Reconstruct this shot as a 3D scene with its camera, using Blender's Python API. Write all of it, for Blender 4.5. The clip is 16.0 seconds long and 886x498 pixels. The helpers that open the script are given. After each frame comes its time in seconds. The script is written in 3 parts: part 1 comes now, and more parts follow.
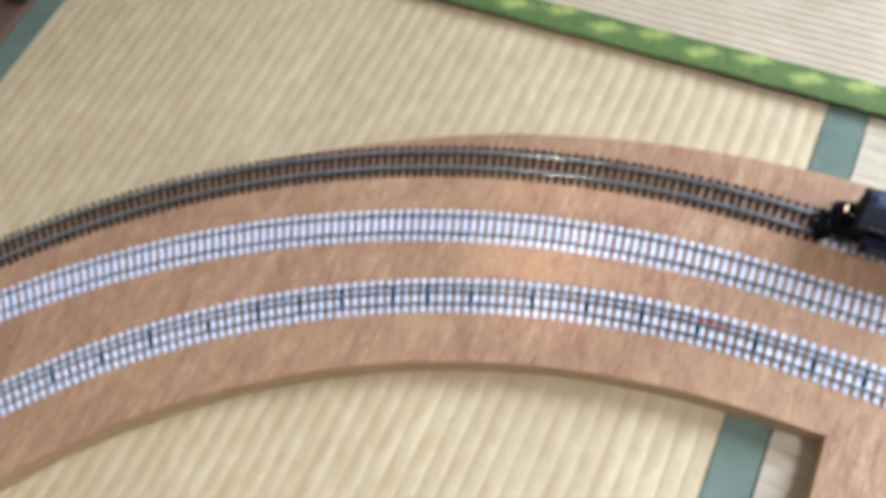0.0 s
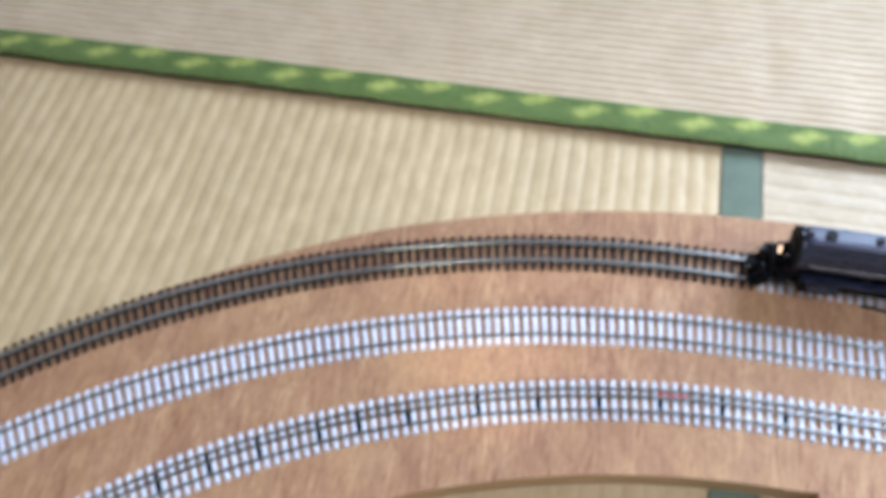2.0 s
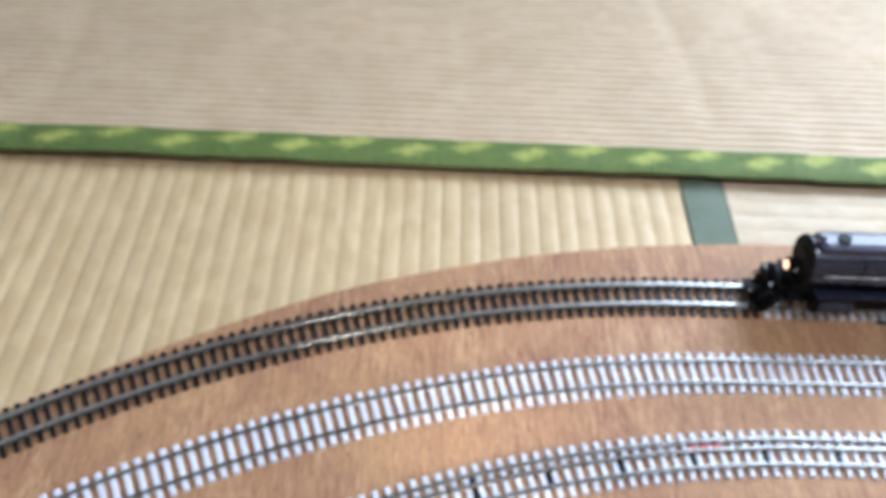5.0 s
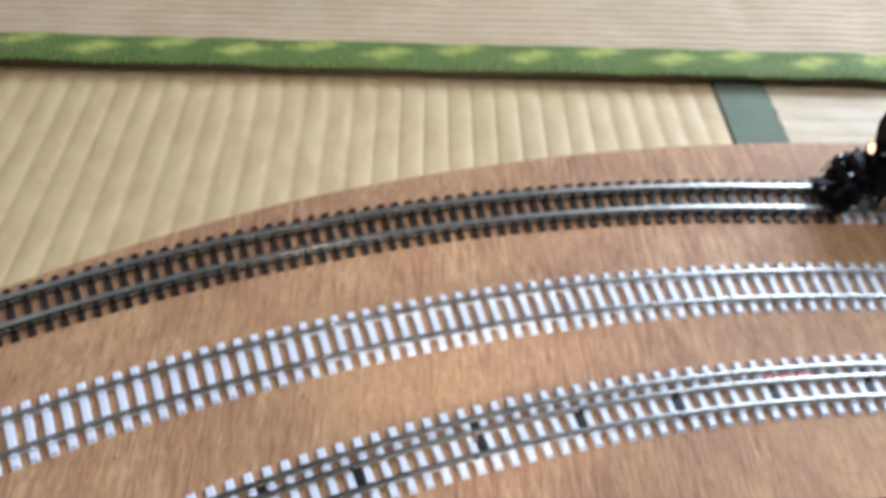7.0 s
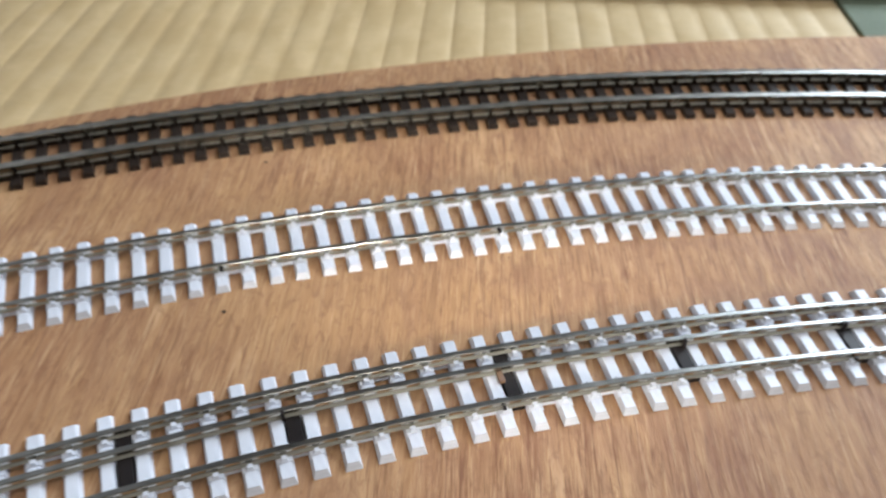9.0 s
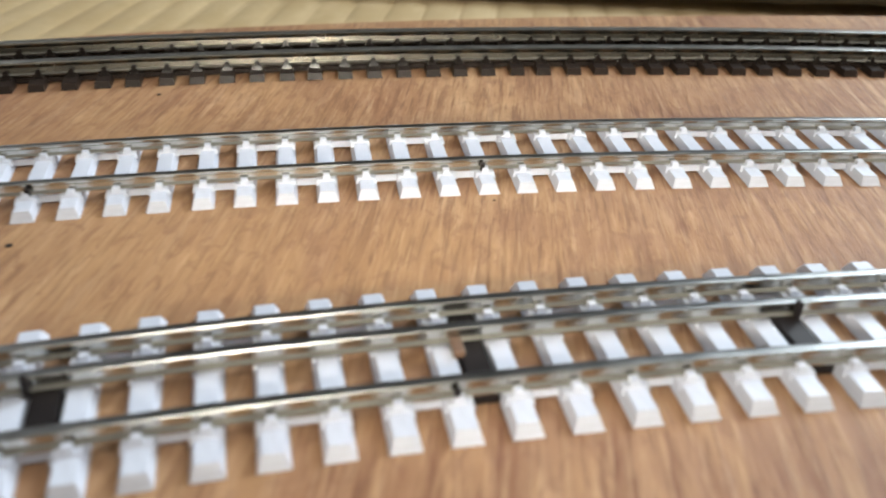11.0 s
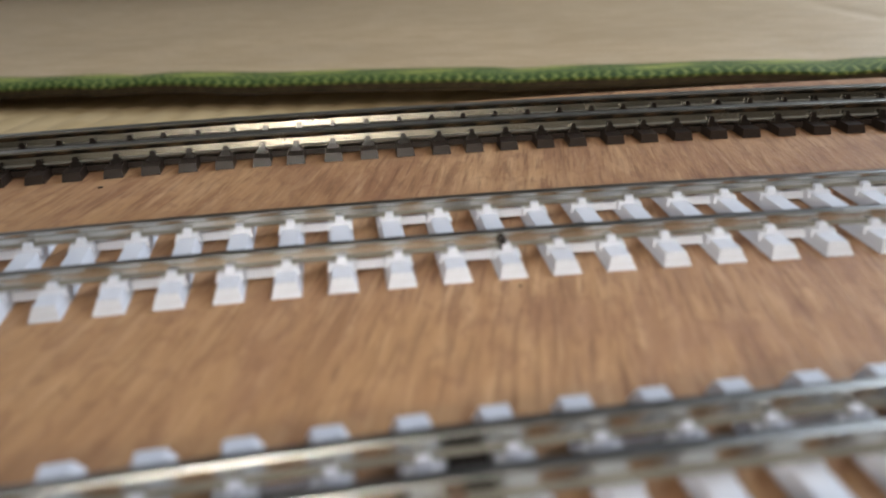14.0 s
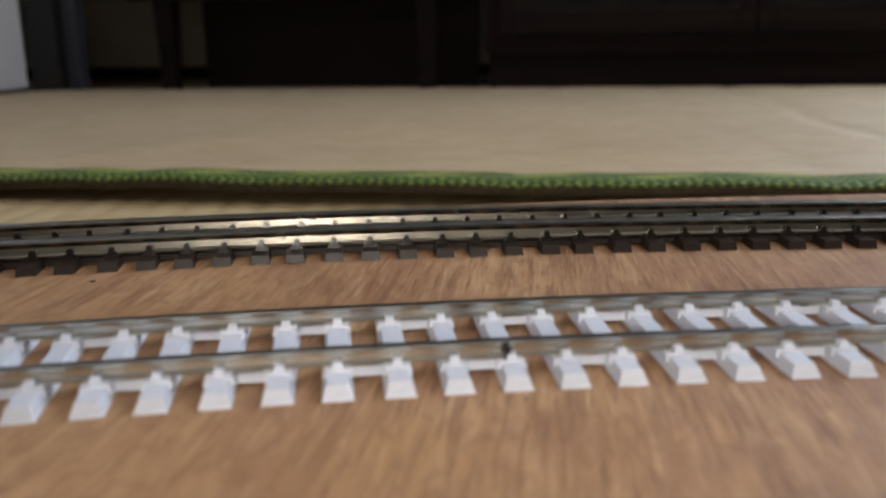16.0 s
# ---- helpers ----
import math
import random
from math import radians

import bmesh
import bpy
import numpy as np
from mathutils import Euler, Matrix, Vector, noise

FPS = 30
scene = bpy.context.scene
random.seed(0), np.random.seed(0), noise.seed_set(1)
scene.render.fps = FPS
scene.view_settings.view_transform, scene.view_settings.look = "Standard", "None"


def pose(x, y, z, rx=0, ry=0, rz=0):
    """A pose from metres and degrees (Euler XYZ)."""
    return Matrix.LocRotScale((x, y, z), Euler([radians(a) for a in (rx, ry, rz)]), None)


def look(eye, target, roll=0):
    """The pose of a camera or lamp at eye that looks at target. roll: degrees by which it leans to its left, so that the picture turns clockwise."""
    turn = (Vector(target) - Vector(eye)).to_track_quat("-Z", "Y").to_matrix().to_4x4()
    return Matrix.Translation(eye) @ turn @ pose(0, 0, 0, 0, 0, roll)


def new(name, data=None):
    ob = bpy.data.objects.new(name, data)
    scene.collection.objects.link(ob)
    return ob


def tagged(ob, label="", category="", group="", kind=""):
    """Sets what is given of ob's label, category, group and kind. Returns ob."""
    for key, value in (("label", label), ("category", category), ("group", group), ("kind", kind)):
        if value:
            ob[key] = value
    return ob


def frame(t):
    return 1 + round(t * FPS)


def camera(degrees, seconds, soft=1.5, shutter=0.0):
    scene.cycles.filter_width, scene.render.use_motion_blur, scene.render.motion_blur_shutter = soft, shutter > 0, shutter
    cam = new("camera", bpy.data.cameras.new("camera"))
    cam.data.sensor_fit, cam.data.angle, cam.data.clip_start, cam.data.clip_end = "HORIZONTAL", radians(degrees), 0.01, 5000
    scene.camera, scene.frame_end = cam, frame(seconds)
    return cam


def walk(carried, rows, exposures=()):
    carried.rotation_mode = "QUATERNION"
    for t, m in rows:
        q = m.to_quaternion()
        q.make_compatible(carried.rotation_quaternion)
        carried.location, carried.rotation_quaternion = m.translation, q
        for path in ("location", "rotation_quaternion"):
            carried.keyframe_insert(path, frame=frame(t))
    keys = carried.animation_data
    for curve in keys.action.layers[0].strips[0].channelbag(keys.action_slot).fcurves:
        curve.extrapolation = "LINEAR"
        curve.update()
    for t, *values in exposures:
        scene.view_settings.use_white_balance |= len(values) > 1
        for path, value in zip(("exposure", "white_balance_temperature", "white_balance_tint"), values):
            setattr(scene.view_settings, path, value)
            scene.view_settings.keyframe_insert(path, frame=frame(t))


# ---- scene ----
# Camera and walk
cam = camera(55.2, 16.0, soft=2.0, shutter=0.7)
# A phone lens left at a close focus
cam.data.dof.use_dof = True
cam.data.dof.focus_distance = 0.17
cam.data.dof.aperture_fstop = 22.0
walk(cam, [
    (0.0, pose(-0.0494, -0.5313, 0.6419, 26.89, 7.48, 24.50)),
    (0.5, pose(-0.0509, -0.5253, 0.6301, 27.48, 8.76, 22.64)),
    (1.0, pose(-0.0793, -0.5176, 0.6191, 28.12, 7.01, 18.70)),
    (1.5, pose(-0.1071, -0.5081, 0.6063, 29.15, 5.28, 14.63)),
    (2.0, pose(-0.1328, -0.4986, 0.5882, 30.87, 2.48, 10.69)),
    (2.5, pose(-0.1593, -0.4946, 0.5699, 33.24, -0.62, 7.18)),
    (3.0, pose(-0.1792, -0.4966, 0.5567, 35.07, -1.63, 5.40)),
    (5.3, pose(-0.2090, -0.4971, 0.4302, 41.71, -2.64, -0.36)),
    (5.5, pose(-0.2094, -0.4959, 0.4156, 42.01, -2.97, -0.80)),
    (6.0, pose(-0.2097, -0.4876, 0.3816, 42.47, -3.49, -1.20)),
    (6.5, pose(-0.2078, -0.4775, 0.3456, 42.91, -3.01, -1.54)),
    (7.0, pose(-0.2038, -0.4662, 0.3037, 43.70, -2.12, -1.36)),
    (7.5, pose(-0.2001, -0.4555, 0.2628, 44.87, -1.48, -0.68)),
    (8.0, pose(-0.1946, -0.4432, 0.2227, 46.24, -1.07, 0.24)),
    (8.5, pose(-0.1901, -0.4331, 0.1863, 48.52, -0.92, 1.58)),
    (9.0, pose(-0.1846, -0.4193, 0.1545, 50.08, -0.35, 2.24)),
    (9.2, pose(-0.1832, -0.4142, 0.1427, 51.05, -0.29, 2.53)),
    (11.3, pose(-0.1679, -0.3637, 0.0607, 61.33, -0.78, 5.40)),
    (11.5, pose(-0.1661, -0.3587, 0.0577, 62.15, -0.40, 5.57)),
    (12.0, pose(-0.1624, -0.3487, 0.0528, 63.33, 0.42, 5.42)),
    (12.5, pose(-0.1607, -0.3434, 0.0490, 64.84, 1.23, 5.53)),
    (13.0, pose(-0.1618, -0.3376, 0.0465, 65.90, 1.86, 5.85)),
    (13.5, pose(-0.1659, -0.3344, 0.0438, 67.71, 2.59, 6.06)),
    (14.0, pose(-0.1694, -0.3344, 0.0420, 69.16, 2.33, 6.34)),
    (14.5, pose(-0.1702, -0.3336, 0.0414, 69.93, 2.38, 6.44)),
    (15.0, pose(-0.1714, -0.3311, 0.0403, 70.78, 2.27, 6.47)),
    (15.5, pose(-0.1716, -0.3287, 0.0409, 73.16, 1.27, 6.13)),
    (16.0, pose(-0.1705, -0.3298, 0.0410, 76.06, 0.71, 6.78)),
], exposures=[(0.0, 0.0, 5400, 12), (1.5, -0.02, 5400, 12), (3.0, -0.03, 5550, 12), (5.5, -0.1, 5650, 12), (7.0, -0.26, 5800, 11), (9.0, -0.38, 6250, 8), (11.3, -0.47, 6400, 7), (13.5, -0.90, 6350, 9), (16.0, -1.18, 6300, 12)])

# World, window light, ceiling lamp, torch and an added fill lamp
world = bpy.data.worlds.new("world")
scene.world = world
world.use_nodes = True
wt = world.node_tree
sky = wt.nodes.new("ShaderNodeTexSky")
sky.sky_type = "NISHITA"
sky.sun_disc = False
sky.sun_elevation, sky.sun_rotation = radians(40), radians(150)
wt.links.new(sky.outputs[0], wt.nodes["Background"].inputs[0])
wt.nodes["Background"].inputs[1].default_value = 0.1


def area_lamp(name, m, sx, sy, watts, colour, shape="RECTANGLE"):
    data = bpy.data.lights.new(name, "AREA")
    data.shape, data.size, data.size_y, data.energy, data.color = shape, sx, sy, watts, colour
    ob = new(name, data)
    ob.matrix_world = m
    return ob


ROOM_W, ROOM_E, ROOM_S, ROOM_N, ROOM_TOP = -0.90, 2.30, -2.40, 1.15, 2.30
FLOOR = -0.0238
area_lamp("window_daylight", look((1.15, ROOM_N + 0.02, 1.25), (0.2, -0.6, 0.0)), 1.5, 1.3, 135.0, (0.82, 0.91, 1.0))
area_lamp("ceiling_lamp_light", look((1.20, -0.70, ROOM_TOP - 0.06), (1.20, -0.70, 0.0)), 0.45, 0.45, 40.0, (0.97, 0.97, 1.0), "DISK")
# Unseen fill lamp, added behind the camera to brighten the near side
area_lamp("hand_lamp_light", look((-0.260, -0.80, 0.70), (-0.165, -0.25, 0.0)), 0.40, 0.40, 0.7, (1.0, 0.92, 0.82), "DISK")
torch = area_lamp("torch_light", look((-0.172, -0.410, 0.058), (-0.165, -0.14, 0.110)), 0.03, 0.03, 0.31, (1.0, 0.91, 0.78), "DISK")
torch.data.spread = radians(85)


# Materials
def mat(name, colour, rough=0.5, metal=0.0):
    m = bpy.data.materials.new(name)
    m.use_nodes = True
    b = m.node_tree.nodes["Principled BSDF"]
    b.inputs["Base Color"].default_value = (*colour, 1)
    b.inputs["Roughness"].default_value = rough
    b.inputs["Metallic"].default_value = metal
    return m


class Nodes:
    """Small shorthand to wire up a material's nodes."""

    def __init__(self, m):
        self.t = m.node_tree
        self.b = m.node_tree.nodes["Principled BSDF"]

    def add(self, kind, **values):
        n = self.t.nodes.new("ShaderNode" + kind)
        for key, value in values.items():
            n.inputs[key].default_value = value
        return n

    def link(self, a, b):
        self.t.links.new(a, b)

    def coords(self, scale=(1, 1, 1), turn=(0, 0, 0), kind="Object"):
        c, m = self.add("TexCoord"), self.add("Mapping")
        m.inputs["Scale"].default_value, m.inputs["Rotation"].default_value = scale, turn
        self.link(c.outputs[kind], m.inputs["Vector"])
        return m.outputs[0]

    def noise(self, vector, scale, detail=4.0, rough=0.55, distortion=0.0):
        n = self.add("TexNoise", Scale=scale, Detail=detail, Roughness=rough, Distortion=distortion)
        self.link(vector, n.inputs["Vector"])
        return n.outputs["Fac"]

    def ramp(self, fac, *stops):
        r = self.add("ValToRGB")
        e = r.color_ramp.elements
        while len(e) < len(stops):
            e.new(0.5)
        for el, (at, colour) in zip(e, stops):
            el.position, el.color = at, (*colour, 1)
        self.link(fac, r.inputs[0])
        return r.outputs[0]

    def mix(self, fac, a, b, how="MIX"):
        n = self.t.nodes.new("ShaderNodeMix")
        n.data_type, n.blend_type = "RGBA", how
        for value, slot in ((fac, 0), (a, 6), (b, 7)):
            if isinstance(value, float):
                n.inputs[slot].default_value = value
            elif isinstance(value, tuple):
                n.inputs[slot].default_value = (*value, 1)
            else:
                self.link(value, n.inputs[slot])
        return n.outputs[2]

    def math(self, how, a, b=0.0, c=0.0):
        n = self.t.nodes.new("ShaderNodeMath")
        n.operation = how
        for slot, value in enumerate((a, b, c)):
            if isinstance(value, (int, float)):
                n.inputs[slot].default_value = value
            else:
                self.link(value, n.inputs[slot])
        return n.outputs[0]

    def colour(self, socket):
        self.link(socket, self.b.inputs["Base Color"])

    def rough(self, socket):
        self.link(socket, self.b.inputs["Roughness"])

    def bump(self, height, strength=0.3, distance=0.001):
        n = self.add("Bump", Strength=strength, Distance=distance)
        self.link(height, n.inputs["Height"])
        self.link(n.outputs[0], self.b.inputs["Normal"])

    def between(self, fac, low, high):
        n = self.add("MapRange")
        n.inputs[3].default_value, n.inputs[4].default_value = low, high
        self.link(fac, n.inputs[0])
        return n.outputs[0]


def straw(name, tint, along):
    """Woven rush: fine rushes across the ridges, blotches of age. along: the axis of the ridges."""
    m = mat(name, tint, 0.62)
    n = Nodes(m)
    fine = (420, 60, 1) if along == "x" else (60, 420, 1)
    rush = n.noise(n.coords(fine), 1.6, 3.0)
    blotch = n.noise(n.coords((1, 1, 1)), 9.0, 4.0, 0.6)
    spot = n.noise(n.coords((1, 1, 1)), 60.0, 3.0, 0.6)
    dark, light = tuple(c * 0.82 for c in tint), tuple(min(1, c * 1.13) for c in tint)
    a = n.ramp(blotch, (0.3, dark), (0.7, light))
    a = n.mix(0.35, a, n.ramp(rush, (0.25, tuple(c * 0.72 for c in tint)), (0.75, tuple(min(1, c * 1.2) for c in tint))))
    a = n.mix(n.between(spot, 0.0, 0.22), a, (tint[0] * 0.86, tint[1] * 0.84, tint[2] * 0.66))
    cells = n.noise(n.coords((30, 66, 1) if along == "x" else (66, 30, 1)), 1.0, 2.0, 0.6)
    a = n.mix(n.ramp(cells, (0.40, (0.5, 0.5, 0.5)), (0.60, (0, 0, 0))), a, tuple(c * k for c, k in zip(tint, (0.76, 0.71, 0.60))))
    n.colour(a)
    n.rough(n.between(spot, 0.48, 0.7))
    n.bump(rush, 0.35, 0.0004)
    return m


STRAW_Y = straw("tatami_rush_lengthwise", (0.555, 0.42, 0.235), "y")
STRAW_X = straw("tatami_rush_crosswise", (0.50, 0.40, 0.265), "x")
GOZA = straw("rush_mat_weave", (0.56, 0.448, 0.308), "x")


def cloth_material():
    m = mat("teal_border_cloth", (0.12, 0.22, 0.19), 0.8)
    n = Nodes(m)
    weave = n.noise(n.coords((900, 900, 900)), 1.0, 2.0)
    wear = n.noise(n.coords(), 40.0, 4.0)
    a = n.ramp(wear, (0.3, (0.098, 0.128, 0.084)), (0.75, (0.158, 0.19, 0.132)))
    n.colour(n.mix(0.3, a, n.ramp(weave, (0.3, (0.072, 0.098, 0.064)), (0.7, (0.18, 0.212, 0.152)))))
    n.bump(weave, 0.3, 0.0003)
    return m


TEAL = cloth_material()


def brocade():
    """Green cloth with a row of paired yellow lozenges, and a fine chevron weave."""
    m = mat("green_brocade_border", (0.04, 0.12, 0.04), 0.75)
    m.node_tree.nodes["Principled BSDF"].inputs["Specular IOR Level"].default_value = 0.3
    n = Nodes(m)
    sep = n.add("SeparateXYZ")
    jig = n.add("TexNoise", Scale=170.0, Detail=2.0)
    place = n.coords()
    n.link(place, jig.inputs["Vector"])
    moved = n.t.nodes.new("ShaderNodeVectorMath")
    moved.operation = "MULTIPLY_ADD"
    n.link(jig.outputs["Color"], moved.inputs[0])
    moved.inputs[1].default_value = (0.010, 0.007, 0.0)
    n.link(place, moved.inputs[2])
    shift = n.t.nodes.new("ShaderNodeVectorMath")
    shift.operation = "SUBTRACT"
    n.link(moved.outputs[0], shift.inputs[0])
    shift.inputs[1].default_value = (0.005, 0.0035, 0.0)
    n.link(shift.outputs[0], sep.inputs[0])
    x, y = sep.outputs[0], sep.outputs[1]
    step = 0.0958

    def lozenge(cx, cy, hx, hy):
        u = n.math("SUBTRACT", n.math("MODULO", n.math("ADD", x, 10 * step - cx + step / 2), step), step / 2)
        d = n.math("ADD", n.math("DIVIDE", n.math("ABSOLUTE", u), hx), n.math("DIVIDE", n.math("ABSOLUTE", n.math("SUBTRACT", y, cy)), hy))
        f = n.add("MapRange")
        f.inputs[1].default_value, f.inputs[2].default_value = 1.55, 0.35
        n.link(d, f.inputs[0])
        return f.outputs[0]

    mask = lozenge(-0.0305, 0.012, 0.0125, 0.0072)
    for cx, cy in ((-0.021, 0.017), (0.0165, 0.0195), (0.0265, 0.0235)):
        mask = n.math("MAXIMUM", mask, lozenge(cx, cy, 0.0120, 0.0066))
    thread = n.noise(n.coords((700, 700, 700)), 1.0, 2.0)
    flat = n.add("SeparateXYZ")
    n.link(place, flat.inputs[0])
    across = n.math("DIVIDE", n.math("PINGPONG", flat.outputs[0], 0.0062), 0.0062)
    deep = n.math("DIVIDE", n.math("PINGPONG", n.math("ADD", flat.outputs[1], n.coords_z()), 0.0084), 0.0084)
    rings = n.math("SINE", n.math("MULTIPLY", n.math("ADD", across, deep), 9.4))
    flecked = n.math("ADD", n.math("MULTIPLY", rings, 0.28), n.between(n.noise(n.coords((900, 400, 400)), 1.0, 2.0), 0.2, 0.8))
    ground = n.ramp(flecked, (0.28, (0.022, 0.048, 0.012)), (0.62, (0.075, 0.128, 0.024)), (0.84, (0.37, 0.40, 0.13)))
    ground = n.mix(0.3, ground, n.ramp(n.noise(n.coords(), 45.0), (0.3, (0.06, 0.105, 0.020)), (0.7, (0.11, 0.170, 0.034))))
    gold = n.ramp(thread, (0.3, (0.30, 0.34, 0.06)), (0.7, (0.56, 0.57, 0.16)))
    worn = n.between(n.noise(n.coords((330, 330, 330)), 1.0, 3.0, 0.6), 0.15, 1.35)
    n.colour(n.mix(n.math("MULTIPLY", n.math("MULTIPLY", mask, worn), 0.88), ground, gold))
    n.bump(thread, 0.4, 0.0004)
    return m


def coords_z(self):
    sep = self.add("SeparateXYZ")
    self.link(self.coords(), sep.inputs[0])
    return sep.outputs[2]


Nodes.coords_z = coords_z
BROCADE = brocade()
# Dark brown that stands in for shade below the lifted mat edge
n = Nodes(SHADE_BROWN := mat("dark_brown_shade", (0.045, 0.032, 0.018), 0.9))
n.colour(n.ramp(n.noise(n.coords((300, 300, 300)), 1.0, 3.0), (0.3, (0.03, 0.022, 0.012)), (0.7, (0.065, 0.048, 0.026))))


def plywood():
    """Lauan veneer: orange-brown ground, reddish clouds, dark strokes and pores along the grain, pale flecks."""
    m = mat("lauan_plywood", (0.40, 0.23, 0.14), 0.45)
    n = Nodes(m)
    turn = (0, 0, radians(4))

    def grey(v):
        return (v, v, v)

    broad = n.noise(n.coords((14, 2.2, 1), turn), 1.0, 4.0, 0.55, 0.4)
    a = n.ramp(broad, (0.36, (0.25, 0.112, 0.056)), (0.5, (0.375, 0.21, 0.105)), (0.64, (0.46, 0.29, 0.158)))
    mottle = n.noise(n.coords((46, 16, 1), turn), 1.0, 6.0, 0.62, 1.6)
    a = n.mix(0.62, a, n.ramp(mottle, (0.35, (0.17, 0.065, 0.034)), (0.45, (0.33, 0.172, 0.088)), (0.55, (0.44, 0.25, 0.12)), (0.66, (0.56, 0.36, 0.205))))
    clouds = n.noise(n.coords((30, 9, 1), (0, 0, radians(14))), 1.0, 5.0, 0.6, 2.2)
    a = n.mix(n.ramp(clouds, (0.47, grey(0)), (0.58, grey(0.46))), a, (0.23, 0.10, 0.058))
    grain = n.noise(n.coords((480, 44, 1), turn), 1.0, 6.0, 0.7, 0.35)
    a = n.mix(0.34, a, n.ramp(grain, (0.30, (0.14, 0.064, 0.038)), (0.5, (0.40, 0.235, 0.13)), (0.70, (0.66, 0.46, 0.28))))
    strokes = n.noise(n.coords((360, 26, 1), (0, 0, radians(7))), 1.0, 4.0, 0.6, 0.8)
    a = n.mix(n.ramp(strokes, (0.54, grey(0)), (0.65, grey(0.52))), a, (0.165, 0.07, 0.038))
    pores = n.noise(n.coords((1300, 80, 1), (0, 0, radians(6))), 1.0, 2.0, 0.5)
    a = n.mix(n.ramp(pores, (0.54, grey(0)), (0.66, grey(0.52))), a, (0.125, 0.052, 0.03))
    flecks = n.noise(n.coords((1100, 70, 1), (0, 0, radians(9))), 1.0, 2.0, 0.5, 0.2)
    a = n.mix(n.ramp(flecks, (0.56, grey(0)), (0.70, grey(0.32))), a, (0.62, 0.42, 0.24))
    streak = n.noise(n.coords((420, 34, 1), turn), 1.0, 3.0, 0.6, 0.5)
    a = n.mix(n.ramp(streak, (0.57, grey(0)), (0.68, grey(0.34))), a, (0.62, 0.42, 0.26))
    stain = n.noise(n.coords(), 11.0, 4.0)
    a = n.mix(n.ramp(stain, (0.42, grey(0)), (0.60, grey(0.4))), a, (0.44, 0.265, 0.13))
    blot = n.noise(n.coords((1, 0.7, 1), turn), 34.0, 5.0, 0.6, 1.2)
    a = n.mix(n.ramp(blot, (0.50, grey(0)), (0.62, grey(0.32))), a, (0.25, 0.125, 0.078))
    speckle = n.noise(n.coords((420, 170, 1), turn), 1.0, 3.0, 0.6, 0.8)
    a = n.mix(n.ramp(speckle, (0.52, grey(0)), (0.64, grey(0.38))), a, (0.21, 0.098, 0.056))
    n.colour(n.mix(1.0, a, (1.0, 0.99, 0.965), "MULTIPLY"))
    n.rough(n.between(grain, 0.46, 0.66))
    n.b.inputs["Specular IOR Level"].default_value = 0.2
    n.bump(grain, 0.6, 0.0005)
    return m


PLY = plywood()
n = Nodes(PLY_EDGE := mat("plywood_edge", (0.30, 0.19, 0.09), 0.7))
layers = n.noise(n.coords((30, 30, 900)), 1.0, 2.0)
n.colour(n.ramp(layers, (0.3, (0.27, 0.17, 0.08)), (0.7, (0.46, 0.32, 0.16))))
n.bump(layers, 0.4, 0.0004)

n = Nodes(NICKEL := mat("nickel_silver_rail", (0.58, 0.55, 0.47), 0.16, 1.0))
tarnish = n.noise(n.coords(), 160.0, 4.0)
n.colour(n.ramp(tarnish, (0.3, (0.50, 0.485, 0.43)), (0.7, (0.65, 0.632, 0.57))))
n.rough(n.between(tarnish, 0.15, 0.27))

n = Nodes(DULL := mat("tarnished_rail", (0.30, 0.28, 0.24), 0.25, 0.95))
tarnish = n.noise(n.coords(), 120.0, 4.0)
n.colour(n.ramp(tarnish, (0.3, (0.085, 0.078, 0.064)), (0.7, (0.15, 0.138, 0.113))))
n.rough(n.between(tarnish, 0.20, 0.32))


# Running surface, set darker than the nickel sides
n = Nodes(RAIL_TOP := mat("grey_rail_top", (0.36, 0.35, 0.33), 0.3, 0.95))
tarnish = n.noise(n.coords(), 200.0, 4.0)
n.colour(n.ramp(tarnish, (0.3, (0.19, 0.19, 0.186)), (0.7, (0.30, 0.30, 0.292))))
n.rough(n.between(tarnish, 0.24, 0.38))

# Running surface of the outer rails, set paler than their sides
n = Nodes(DULL_TOP := mat("pale_dull_rail_top", (0.36, 0.35, 0.32), 0.36, 0.8))
tarnish = n.noise(n.coords(), 180.0, 4.0)
n.colour(n.ramp(tarnish, (0.3, (0.22, 0.212, 0.195)), (0.7, (0.34, 0.33, 0.305))))
n.rough(n.between(tarnish, 0.28, 0.40))

# Sloping foot made darker and matt to take lamp glare off it
n = Nodes(RAIL_FOOT := mat("matt_rail_foot", (0.22, 0.21, 0.18), 0.6, 0.5))
n.colour(n.ramp(n.noise(n.coords(), 150.0, 4.0), (0.3, (0.17, 0.16, 0.14)), (0.7, (0.27, 0.26, 0.22))))


def moulded(name, colour, rough, spread):
    m = mat(name, colour, rough)
    n = Nodes(m)
    info = n.add("ObjectInfo")
    grime = n.noise(n.coords(kind="Generated"), 6.0, 3.0)
    a = n.ramp(grime, (0.3, tuple(c * (1 - spread) for c in colour)), (0.7, tuple(min(1, c * (1 + spread * 0.4)) for c in colour)))
    shade = n.between(info.outputs["Random"], 1 - spread, 1.0)
    comb = n.add("CombineColor")
    for slot in range(3):
        n.link(shade, comb.inputs[slot])
    n.colour(n.mix(1.0, a, comb.outputs[0], "MULTIPLY"))
    n.rough(n.between(grime, rough - 0.08, rough + 0.1))
    return m


